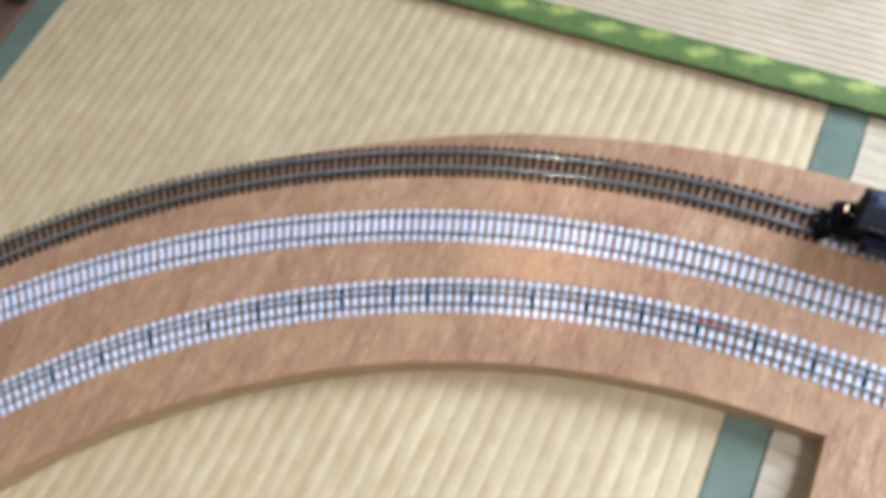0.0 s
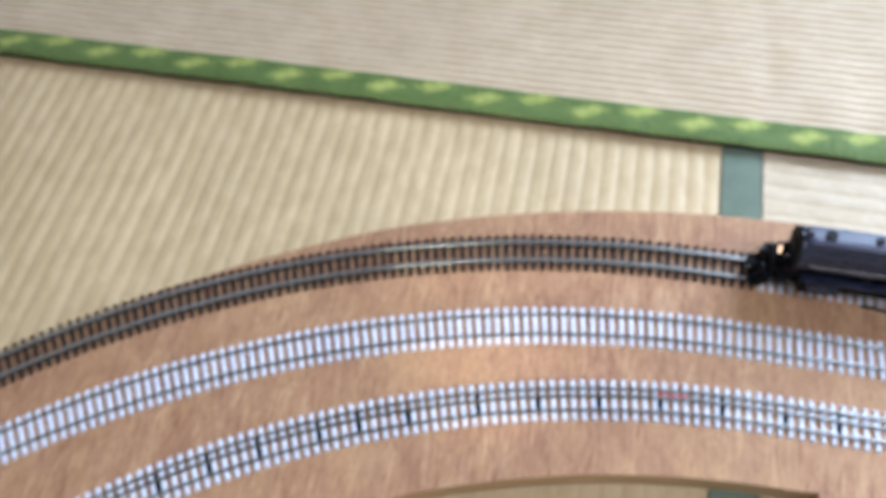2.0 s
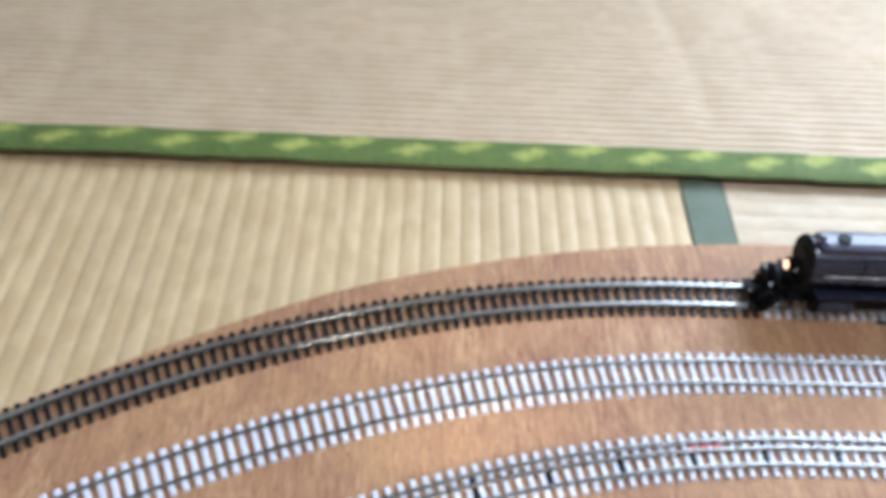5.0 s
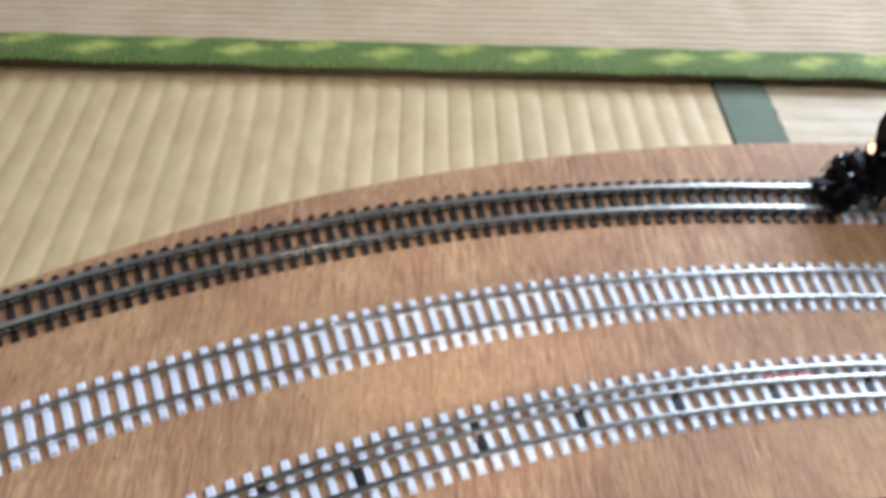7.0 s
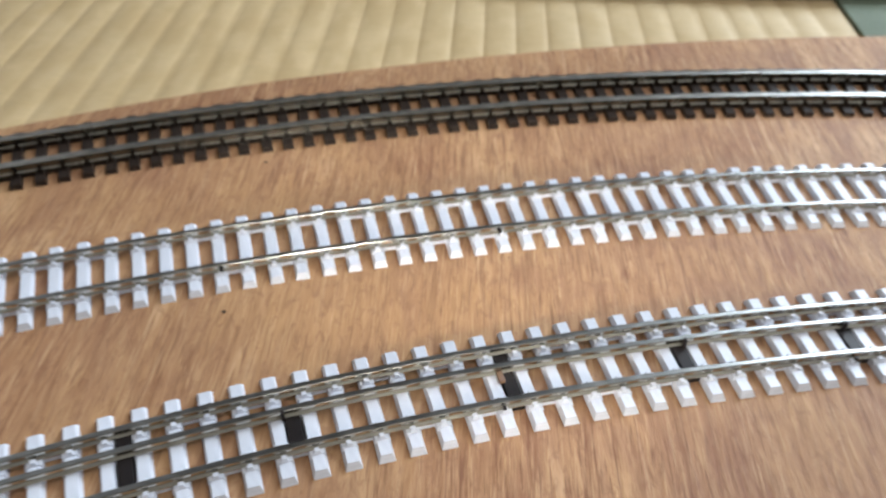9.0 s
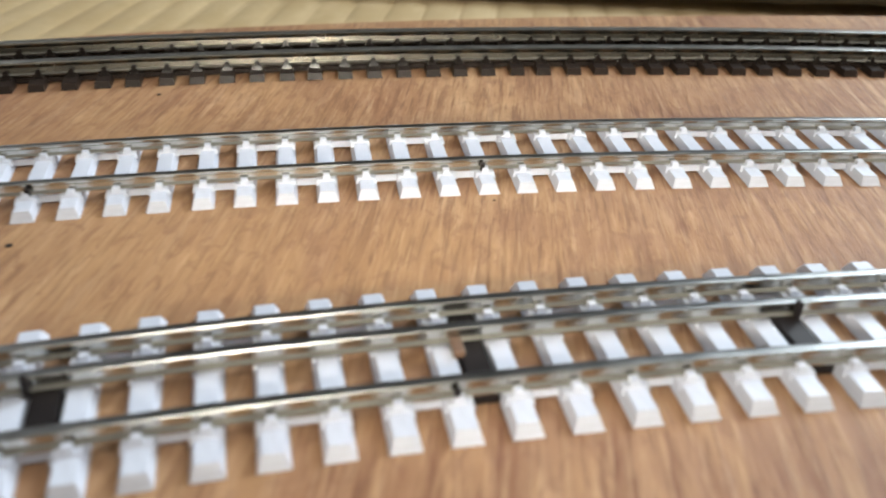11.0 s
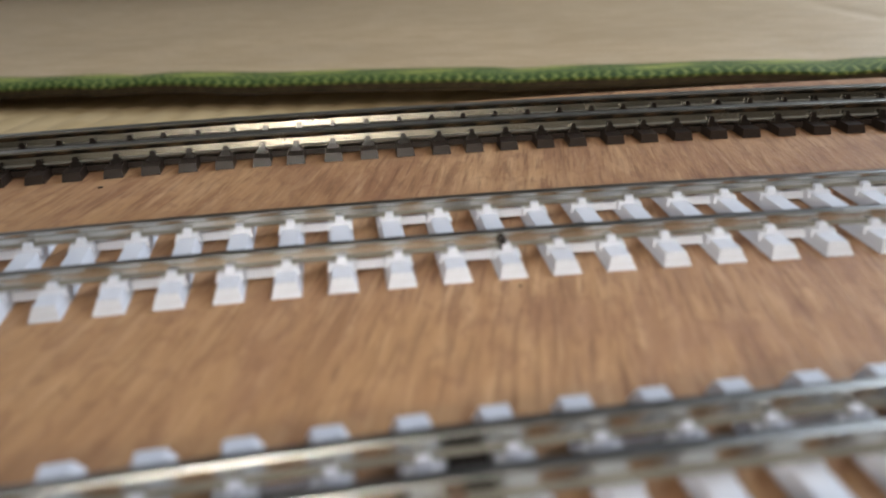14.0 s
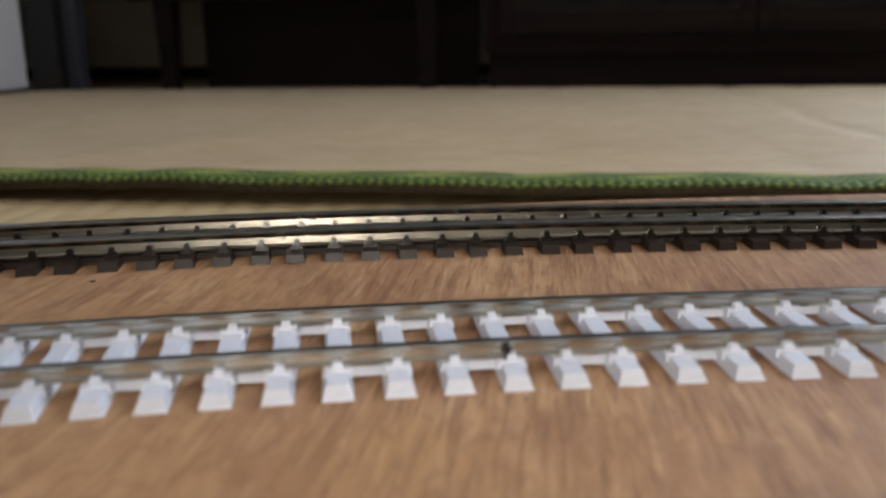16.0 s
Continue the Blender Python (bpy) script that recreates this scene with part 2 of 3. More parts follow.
WHITE_TIE = moulded("white_moulded_plastic", (0.63, 0.66, 0.74), 0.42, 0.08)
DARK_TIE = moulded("dark_brown_moulded_plastic", (0.029, 0.0205, 0.0165), 0.34, 0.2)
DARK_TIE.node_tree.nodes["Principled BSDF"].inputs["Specular IOR Level"].default_value = 0.14
TIE_CLIP = moulded("glossy_dark_brown_clip", (0.013, 0.009, 0.007), 0.20, 0.2)
TIE_CLIP.node_tree.nodes["Principled BSDF"].inputs["Specular IOR Level"].default_value = 0.16
PLATE = moulded("black_coated_plate", (0.019, 0.015, 0.015), 0.45, 0.2)
PLATE.node_tree.nodes["Principled BSDF"].inputs["Specular IOR Level"].default_value = 0.2
RED = moulded("red_plastic", (0.45, 0.07, 0.06), 0.45, 0.2)
BLACK = moulded("black_enamel", (0.016, 0.019, 0.038), 0.26, 0.2)
# Window sheen along the casing top is put into this lighter blue-black
SHEEN_BLACK = moulded("sheen_tinted_black", (0.030, 0.033, 0.062), 0.33, 0.2)
# Near-black and dull, to keep the nose dark despite the added front lamp
FLAT_BLACK = moulded("flat_black_paint", (0.006, 0.006, 0.007), 0.5, 0.2)
FLAT_BLACK.node_tree.nodes["Principled BSDF"].inputs["Specular IOR Level"].default_value = 0.1
STEEL = mat("bright_steel", (0.55, 0.54, 0.52), 0.28, 1.0)
RUBBER = moulded("black_cable_sheath", (0.015, 0.015, 0.017), 0.5, 0.2)


def dark_wood(name, a, b, rough, axis=(40, 3, 40)):
    m = mat(name, a, rough)
    n = Nodes(m)
    g = n.noise(n.coords(axis), 1.0, 5.0, 0.6, 0.5)
    n.colour(n.ramp(g, (0.3, a), (0.7, b)))
    n.rough(n.between(g, rough - 0.1, rough + 0.12))
    n.bump(g, 0.2, 0.0005)
    return m


WALNUT = dark_wood("dark_stained_wood", (0.008, 0.0052, 0.005), (0.018, 0.0105, 0.010), 0.55, (3, 40, 40))
WALNUT.node_tree.nodes["Principled BSDF"].inputs["Specular IOR Level"].default_value = 0.08
TRIM = dark_wood("blue_grey_trim", (0.022, 0.026, 0.038), (0.04, 0.045, 0.06), 0.5, (40, 40, 3))
SILL = dark_wood("brown_sill_wood", (0.11, 0.06, 0.035), (0.20, 0.115, 0.07), 0.5, (40, 3, 40))
EBONY = dark_wood("black_lacquered_post", (0.005, 0.0045, 0.004), (0.011, 0.0095, 0.009), 0.5, (40, 40, 3))


def plaster(name, a, b):
    m = mat(name, a, 0.85)
    n = Nodes(m)
    g = n.noise(n.coords(), 18.0, 6.0, 0.65)
    n.colour(n.ramp(g, (0.3, a), (0.7, b)))
    n.bump(n.noise(n.coords(), 350.0, 3.0), 0.3, 0.001)
    return m


SAND = plaster("beige_sand_plaster", (0.40, 0.345, 0.275), (0.48, 0.42, 0.335))
PAPER = plaster("white_door_paper", (0.69, 0.73, 0.80), (0.76, 0.79, 0.85))
CEIL = plaster("brown_ceiling_board", (0.10, 0.075, 0.05), (0.15, 0.11, 0.075))
GLASS = mat("dark_cabinet_glass", (0.9, 0.92, 0.95), 0.03)
GLASS.node_tree.nodes["Principled BSDF"].inputs["Transmission Weight"].default_value = 1.0
GLASS.node_tree.nodes["Principled BSDF"].inputs["IOR"].default_value = 1.25
LENS = mat("lit_lamp_lens", (1.0, 0.75, 0.5), 0.3)
LENS.node_tree.nodes["Principled BSDF"].inputs["Emission Color"].default_value = (1.0, 0.62, 0.33, 1)
LENS.node_tree.nodes["Principled BSDF"].inputs["Emission Strength"].default_value = 2.2
PRINT = mat("pale_print", (0.65, 0.65, 0.62), 0.5)


# Mesh helpers
def mesh_of(bm, name, material, smooth=False):
    me = bpy.data.meshes.new(name)
    bm.normal_update()
    bm.to_mesh(me)
    bm.free()
    me.materials.append(material)
    if smooth:
        for p in me.polygons:
            p.use_smooth = True
    return me


def part(name, bm, material, parent=None, label="", smooth=False):
    ob = new(name, mesh_of(bm, name, material, smooth) if isinstance(bm, bmesh.types.BMesh) else bm)
    if parent:
        ob.parent = parent
    return tagged(ob, label)


def thing(name, label, category, group="", kind="", at=(0, 0, 0)):
    ob = new(name)
    ob.location = at
    ob.empty_display_size = 0.02
    return tagged(ob, label, category, group, kind)


def box(bm, x0, x1, y0, y1, z0, z1, bevel=0.0):
    made = bmesh.ops.create_cube(bm, size=1)["verts"]
    bmesh.ops.transform(bm, verts=made, matrix=Matrix.Translation(((x0 + x1) / 2, (y0 + y1) / 2, (z0 + z1) / 2)) @ Matrix.Diagonal((x1 - x0, y1 - y0, z1 - z0, 1)))
    if bevel:
        edges = list({e for v in made for e in v.link_edges})
        bmesh.ops.bevel(bm, geom=edges, offset=bevel, segments=2, affect="EDGES", profile=0.6)
    return bm


def boxes(*dims, bevel=0.0):
    bm = bmesh.new()
    for d in dims:
        box(bm, *d, bevel=bevel)
    return bm


def rod(bm, a, b, r0, r1=None, n=10):
    a, b = Vector(a), Vector(b)
    d = b - a
    m = Matrix.Translation((a + b) / 2) @ d.to_track_quat("Z", "Y").to_matrix().to_4x4()
    bmesh.ops.create_cone(bm, cap_ends=True, segments=n, radius1=r0, radius2=r0 if r1 is None else r1, depth=d.length, matrix=m)
    return bm


def rods(*items, n=10):
    bm = bmesh.new()
    for it in items:
        rod(bm, *it, n=n)
    return bm


def tube(points, r, n=8):
    """A round bar along points."""
    bm = bmesh.new()
    pts = [Vector(p) for p in points]
    rings = []
    for i, p in enumerate(pts):
        d = (pts[min(i + 1, len(pts) - 1)] - pts[max(i - 1, 0)]).normalized()
        q = d.to_track_quat("Z", "Y").to_matrix()
        rings.append([bm.verts.new(p + q @ Vector((r * math.cos(k * math.tau / n), r * math.sin(k * math.tau / n), 0))) for k in range(n)])
    for a, b in zip(rings, rings[1:]):
        for k in range(n):
            bm.faces.new((a[k], a[(k + 1) % n], b[(k + 1) % n], b[k]))
    bm.faces.new(rings[0][::-1])
    bm.faces.new(rings[-1])
    return bm


def sheet(xs, ys, height):
    """A grid with z from height(x, y), as mesh data."""
    bm = bmesh.new()
    grid = [[bm.verts.new((x, y, height(x, y))) for x in xs] for y in ys]
    for a, b in zip(grid, grid[1:]):
        for i in range(len(xs) - 1):
            bm.faces.new((a[i], a[i + 1], b[i + 1], b[i]))
    return bm


def span(a, b, step):
    n = max(1, round((b - a) / step))
    return [a + (b - a) * i / n for i in range(n + 1)]


# The room
def ridge(u, pitch, height):
    """Cross-section of one woven ridge: a flat pillow with a narrow groove."""
    return height * (abs(math.sin(math.pi * u / pitch)) ** 0.55 - 1)


def structure(name, bm, material, label, category):
    return tagged(part(name, bm, material), label, category, kind="structure")


structure("floor", boxes((ROOM_W - 0.4, ROOM_E + 0.1, ROOM_S - 0.1, ROOM_N + 0.1, FLOOR - 0.10, FLOOR - 0.045)), SILL, "wooden subfloor under the tatami mats", "floor")
T = 0.10
# Unseen ceiling; its brown is kept dark so the rail tops reflect less
structure("ceiling", boxes((ROOM_W - 0.4, ROOM_E + T, ROOM_S - T, ROOM_N + T, ROOM_TOP, ROOM_TOP + 0.05)), CEIL, "brown wooden ceiling", "ceiling")
structure("wall_south", boxes((ROOM_W - T, ROOM_E + T, ROOM_S - T, ROOM_S, FLOOR - 0.045, ROOM_TOP)), SAND, "plain beige plaster wall", "wall")
structure("wall_east", boxes((ROOM_E, ROOM_E + T, ROOM_S, ROOM_N, FLOOR - 0.045, ROOM_TOP)), SAND, "plain beige plaster wall", "wall")
NICHE = -1.20
structure("wall_west", boxes((ROOM_W - T, ROOM_W, ROOM_S, 0.772, FLOOR - 0.045, ROOM_TOP), (NICHE - T, ROOM_W - T, 0.672, 0.772, FLOOR - 0.045, ROOM_TOP), (NICHE - T, NICHE, 0.772, ROOM_N, FLOOR - 0.045, ROOM_TOP)), SAND, "plain beige plaster wall behind the sliding doors", "wall")
WIN = (0.40, 1.90, 0.60, 1.90)
structure("wall_north", boxes(
    (NICHE - T, WIN[0], ROOM_N, ROOM_N + T, FLOOR - 0.045, ROOM_TOP), (WIN[1], ROOM_E + T, ROOM_N, ROOM_N + T, FLOOR - 0.045, ROOM_TOP),
    (WIN[0], WIN[1], ROOM_N, ROOM_N + T, FLOOR - 0.045, WIN[2]), (WIN[0], WIN[1], ROOM_N, ROOM_N + T, WIN[3], ROOM_TOP)), SAND, "beige plaster wall with a window opening", "wall")
structure("baseboard", boxes((NICHE, ROOM_E, ROOM_N - 0.012, ROOM_N - 0.001, FLOOR, FLOOR + 0.022), bevel=0.002), WALNUT, "dark wooden baseboard along the plaster wall", "baseboard")


def tatami(x0, x1, y0, y1, along, label):
    """A mat with ridges along an axis and cloth borders on its two long sides."""
    mat_ob = thing("tatami_mat", label, "tatami mat", "tatami mats", "structure", ((x0 + x1) / 2, (y0 + y1) / 2, FLOOR - 0.045))
    w, pitch, c = 0.034, 0.015, mat_ob.location.copy()

    def put(name, bm, material, text=""):
        bmesh.ops.translate(bm, verts=bm.verts, vec=-c)
        return part(name, bm, material, mat_ob, text)

    put("core", boxes((x0, x1, y0, y1, FLOOR - 0.045, FLOOR - 0.004)), SILL, "mat core under the woven cover")
    wob = lambda a, b: 0.0005 * noise.noise((a * 9, b * 9, 0.3))
    if along == "y":
        xs, ys = span(x0 + w, x1 - w, pitch / 8), span(y0, y1, 0.08)
        put("woven_cover", sheet(xs, ys, lambda x, y: FLOOR + ridge(x - x1 + w + 0.003 * noise.noise((x * 3, y * 4, 0)), pitch, 0.0011) + wob(x, y)), STRAW_Y, "straw-coloured woven rush cover")
        for a, b in ((x0, x0 + w), (x1 - w, x1)):
            put("cloth_border", boxes((a, b, y0, y1, FLOOR - 0.005, FLOOR + 0.0012), bevel=0.0008), TEAL, "teal cloth border")
    else:
        xs, ys = span(x0, x1, 0.08), span(y0 + w, y1 - w, pitch / 8)
        put("woven_cover", sheet(xs, ys, lambda x, y: FLOOR + ridge(y - y0, pitch, 0.0011) + wob(x, y)), STRAW_X, "straw-coloured woven rush cover")
        for a, b in ((y0, y0 + w), (y1 - w, y1)):
            put("cloth_border", boxes((x0, x1, a, b, FLOOR - 0.005, FLOOR + 0.0012), bevel=0.0008), TEAL, "teal cloth border")
    return mat_ob


askew = Matrix.Translation((0.035, 0.05, 0)) @ Matrix.Rotation(-0.011, 4, "Z") @ Matrix.Translation((-0.035, -0.05, 0))
for mat_ob in (
    tatami(-0.836, 0.0345, -1.30, 0.42, "y", "straw tatami mat with teal cloth borders under the board"),
    tatami(0.036, 1.776, -0.80, 0.07, "x", "straw tatami mat laid crosswise beside the other mat"),
    tatami(0.036, 1.776, -1.672, -0.802, "x", "straw tatami mat with teal cloth borders"),
):
    mat_ob.matrix_basis = askew @ mat_ob.matrix_basis
tatami(-0.836, 1.776, 0.442, 1.13, "x", "straw tatami mat along the wall")

sill = structure("sill_west", boxes((ROOM_W, -0.838, ROOM_S, 0.72, FLOOR - 0.045, FLOOR + 0.006), bevel=0.0015), SILL, "brown wooden door sill beside the tatami", "sill")
sill.matrix_basis = askew @ sill.matrix_basis
structure("sill_niche", boxes((NICHE + 0.001, -0.838, 0.774, ROOM_N - 0.013, FLOOR - 0.045, FLOOR), bevel=0.001), SILL, "brown wooden floorboard in the niche beside the post", "floorboard")
structure("post_1", boxes((-0.837, -0.797, 0.725, 0.772, FLOOR, ROOM_TOP), bevel=0.003), EBONY, "black wooden post at the corner", "post")
structure("post_2", boxes((-0.874, -0.840, -0.150, -0.112, FLOOR + 0.006, ROOM_TOP), bevel=0.002), EBONY, "black wooden door post on the sill", "post")
structure("trim", boxes((-0.797, -0.777, 0.742, 0.765, FLOOR, ROOM_TOP), bevel=0.002), TRIM, "dark bluish trim strip beside the post", "trim")
door = thing("door_1", "white paper sliding door in a black frame", "sliding door", kind="structure", at=(-0.848, 0.28, FLOOR + 0.006))
part("door_panel", boxes((-0.006, 0.006, -0.17, 0.444, 0.004, 1.75)), PAPER, door, "white paper panel")
part("door_frame", boxes((-0.01, 0.010, -0.198, -0.17, 0, 1.78), (-0.01, 0.010, -0.17, 0.444, 1.75, 1.78), bevel=0.002), EBONY, door, "black lacquered frame")


# The loose rush mat with its lifted green edge
def lift(x):
    """Height of the loose edge above the tatami."""
    return 0.0058 + 0.0024 * noise.noise((x * 10, 4.0, 0.0)) + 0.0016 * noise.noise((x * 26, 1.0, 0.0))


CREASES = ((-0.530, 0.0014, 0.006), (0.028, 0.0014, 0.007), (-0.35, 0.0007, 0.008), (-0.18, 0.0008, 0.009), (-0.06, 0.0006, 0.008), (0.11, 0.0008, 0.009))


def goza_z(x, y):
    low = FLOOR + 0.0045
    edge = max(0.0, 1 - max(0.0, y) / 0.16) ** 2
    crease = sum(-d * math.exp(-(((x - c - 0.02 * noise.noise((y * 5, c, 0))) / w) ** 2)) for c, d, w in CREASES)
    return low + lift(x) * edge + crease + 0.0005 * noise.noise((x * 6, y * 6, 2))


goza = thing("rush_mat", "loose beige woven rush mat with a curling green border", "rush mat", at=(0, 0, FLOOR))


def goza_part(name, bm, material, label):
    bmesh.ops.translate(bm, verts=bm.verts, vec=-goza.location)
    return part(name, bm, material, goza, label, smooth=True)


def strip_solid(xs, ys, top, thick):
    """A sheet with thickness, closed along its edges."""
    bm = sheet(xs, ys, top)
    extra = bmesh.ops.extrude_face_region(bm, geom=list(bm.faces))
    bmesh.ops.translate(bm, verts=[v for v in extra["geom"] if isinstance(v, bmesh.types.BMVert)], vec=(0, 0, -thick))
    bmesh.ops.recalc_face_normals(bm, faces=bm.faces)
    return bm


goza_part("woven_field", strip_solid(span(-0.83, 1.02, 0.008), span(0.028, 0.722, 0.0092 / 6), lambda x, y: goza_z(x, y) + 0.0015 * math.sin(math.tau * y / 0.0092), 0.002), GOZA, "beige woven rush")
border = strip_solid(span(-0.83, 1.02, 0.008), [-0.0025, -0.0018, 0.0, 0.008, 0.016, 0.024, 0.031, 0.0318], lambda x, y: goza_z(x, y) + (0.0009 if -0.001 < y < 0.0315 else -0.0006), 0.0011)
goza_part("cloth_border", border, BROCADE, "green border cloth with yellow lozenges")
# Strip under the border: the shade of the gap put into its colour
hem = strip_solid(span(-0.83, 1.02, 0.008), [-0.0021, 0.010, 0.022, 0.0312], lambda x, y: goza_z(x, y) - 0.0006 if y > 0 else goza_z(x, y) - 0.0009, 0.0042)
goza_part("hem", hem, SHADE_BROWN, "dark brown strip added for the shade under the border")
goza.rotation_euler.z = -0.009


# The plywood board
def arc(cx, cy, r, a0, a1, step):
    """Points on a circle, angles from +y towards -x in radians."""
    return [(cx - r * math.sin(a), cy + r * math.cos(a)) for a in span(a0, a1, step)]


OUT, INN = (0.0609, -1.0294, 0.9408), (0.0459, -1.0134, 0.7061)


def outer_edge(a):
    """The sawn outer edge, which strays a little from a true circle."""
    r = OUT[2] + float(np.interp(a, (0.0, 0.2, 0.35, 0.5, 1.35), (0.0, 0.002, 0.0033, 0.0005, -0.001)))
    return OUT[0] - r * math.sin(a), OUT[1] + r * math.cos(a)


outline = [outer_edge(a) for a in span(0.0, 1.35, 0.02)][::-1] + [(0.95, OUT[1] + OUT[2]), (0.95, -0.95), (0.0690, -0.95), (0.0645, -0.3060)] + arc(*INN, 0.0, 1.35, 0.02)
board = thing("plywood_board", "reddish plywood baseboard cut in an arc, lying on the tatami", "baseboard panel", at=(0, 0, FLOOR))


def prism(points, z0, z1, caps=True):
    bm = bmesh.new()
    low, high = [[bm.verts.new((x, y, z)) for x, y in points] for z in (z0, z1)]
    if caps:
        bm.faces.new(high)
        bm.faces.new(low[::-1])
    for i in range(len(points)):
        j = (i + 1) % len(points)
        bm.faces.new((low[i], low[j], high[j], high[i]))
    bmesh.ops.recalc_face_normals(bm, faces=bm.faces)
    return bm


part("veneer", prism(outline, -0.0012 - FLOOR, -FLOOR), PLY, board, "reddish lauan veneer with open grain")
part("core", prism(outline, 0.0013, -0.0012 - FLOOR), PLY_EDGE, board, "layered plywood edge")


for x, y, r in ((-0.2497, -0.1938, 0.0005), (-0.2469, -0.2629, 0.0006), (-0.1722, -0.2376, 0.0002), (-0.318, -0.292, 0.0005)):
    part("nail_hole", rods(((x, y, -0.0002 - FLOOR), (x, y, 0.00012 - FLOOR), r), n=8), PLATE, board, "tiny dark nail hole")


# Tracks
class Line:
    """An arc that runs into a straight to the east; s is metres from where they meet."""

    def __init__(self, cx, cy, r):
        self.cx, self.cy, self.r = cx, cy, r

    def at(self, s, side=0.0, z=0.0):
        a = max(0.0, -s / self.r)
        p = Vector((self.cx - self.r * math.sin(a) + max(0.0, s), self.cy + self.r * math.cos(a), z))
        return p + Vector((-math.sin(a), math.cos(a), 0)) * side, a

    def s_of(self, x, y):
        return x - self.cx if x > self.cx else -self.r * math.atan2(self.cx - x, y - self.cy)


OUTER, MID, INNER = Line(-0.0209, -0.9813, 0.8417), Line(0.0113, -1.0743, 0.8746), Line(0.0329, -1.0235, 0.7682)
TIE_H, RAIL_H = 0.0020, 0.0027
HALF = [(0.0013, 0.0), (0.0013, 0.00025), (0.00062, 0.0005), (0.00055, 0.00128), (0.00072, 0.00145), (0.00076, 0.0018), (0.00066, 0.00198), (0.0004, 0.00203)]
PROFILE = HALF + [(-x, z) for x, z in HALF[::-1]]
HEAVY_HALF = [(0.0019, 0.0), (0.0019, 0.0003), (0.0013, 0.0006), (0.0011, 0.0018), (0.0014, 0.0020), (0.0016, 0.0027), (0.0014, 0.0030), (0.0008, 0.0031)]
HEAVY = HEAVY_HALF + [(-x, z) for x, z in HEAVY_HALF[::-1]]


def rail_mesh(line, side, s0, s1, profile):
    """A rail's mesh; its running surface takes the second material, the sloping foot the third."""
    bm, rings, count = bmesh.new(), [], len(profile)
    for s in span(s0, s1, 0.008):
        rings.append([bm.verts.new(line.at(s, side + u, TIE_H + w)[0]) for u, w in profile])
    for a, b in zip(rings, rings[1:]):
        for k in range(count):
            j = (k + 1) % count
            f = bm.faces.new((a[k], b[k], b[j], a[j]))
            f.material_index = 1 if abs(k - count // 2 + 1) < (2 if profile is HEAVY else 3) else 2 if k in (1, count - 3) else 0
    bm.faces.new(rings[0])
    bm.faces.new(rings[-1][::-1])
    bmesh.ops.recalc_face_normals(bm, faces=bm.faces)
    return bm


def frustum(bm, x, y, z0, z1, hx0, hy0, hx1, hy1):
    """A block that narrows upwards."""
    v = [bm.verts.new((x + sx * hx, y + sy * hy, z)) for z, hx, hy in ((z0, hx0, hy0), (z1, hx1, hy1)) for sx, sy in ((-1, -1), (1, -1), (1, 1), (-1, 1))]
    bm.faces.new(v[4:])
    for k in range(4):
        j = (k + 1) % 4
        bm.faces.new((v[k], v[j], v[4 + j], v[4 + k]))


def white_tie(sides, web, pitch):
    """A sleeper with sloping ends, rail chairs, clip nubs and a web to the next sleeper at one rail."""
    bm = bmesh.new()
    frustum(bm, 0, 0, 0, 0.0017, 0.0019, 0.0157, 0.0013, 0.0147)
    for s in sides:
        between = sides[0] < s < sides[-1]
        shift = 0.0006 if between else 0
        frustum(bm, 0, s + shift, 0.0010, TIE_H, 0.0019, 0.0016 if between else 0.0027, 0.0016, 0.0013 if between else 0.0024)
        for k in (1,) if between else (-1, 1):
            frustum(bm, 0, s + k * 0.0017, 0.0018, 0.0028, 0.00070, 0.0007, 0.00055, 0.0005)
    frustum(bm, pitch / 2 - 0.0006, web, 0.0004, 0.0016, pitch / 2, 0.0009, pitch / 2 - 0.0002, 0.0008)
    return mesh_of(bm, "tie", WHITE_TIE)


def dark_tie(sides, web, pitch):
    bm = bmesh.new()
    frustum(bm, 0, 0.0005, 0, 0.0017, 0.0018, 0.0163, 0.0016, 0.0159)
    for s in sides:
        frustum(bm, 0, s, 0.0010, TIE_H, 0.0014, 0.0030, 0.0012, 0.0027)
        for k in (-1, 1):
            first = len(bm.faces)
            frustum(bm, 0, s + k * 0.0026, 0.0015, 0.0025, 0.0012, 0.0010, 0.0009, 0.0007)
            frustum(bm, 0, s + k * 0.0022, 0.0020, 0.0035, 0.0007, 0.0006, 0.0004, 0.0003)
            bm.faces.ensure_lookup_table()
            for f in bm.faces[first:]:
                f.material_index = 1
    for s in sides:
        frustum(bm, pitch / 2, s, 0.0003, 0.0014, pitch / 2 - (0.0010 if s == web else 0.0016), 0.0015, pitch / 2 - (0.0010 if s == web else 0.0016), 0.0014)
    me = mesh_of(bm, "tie", DARK_TIE)
    me.materials.append(TIE_CLIP)
    return me


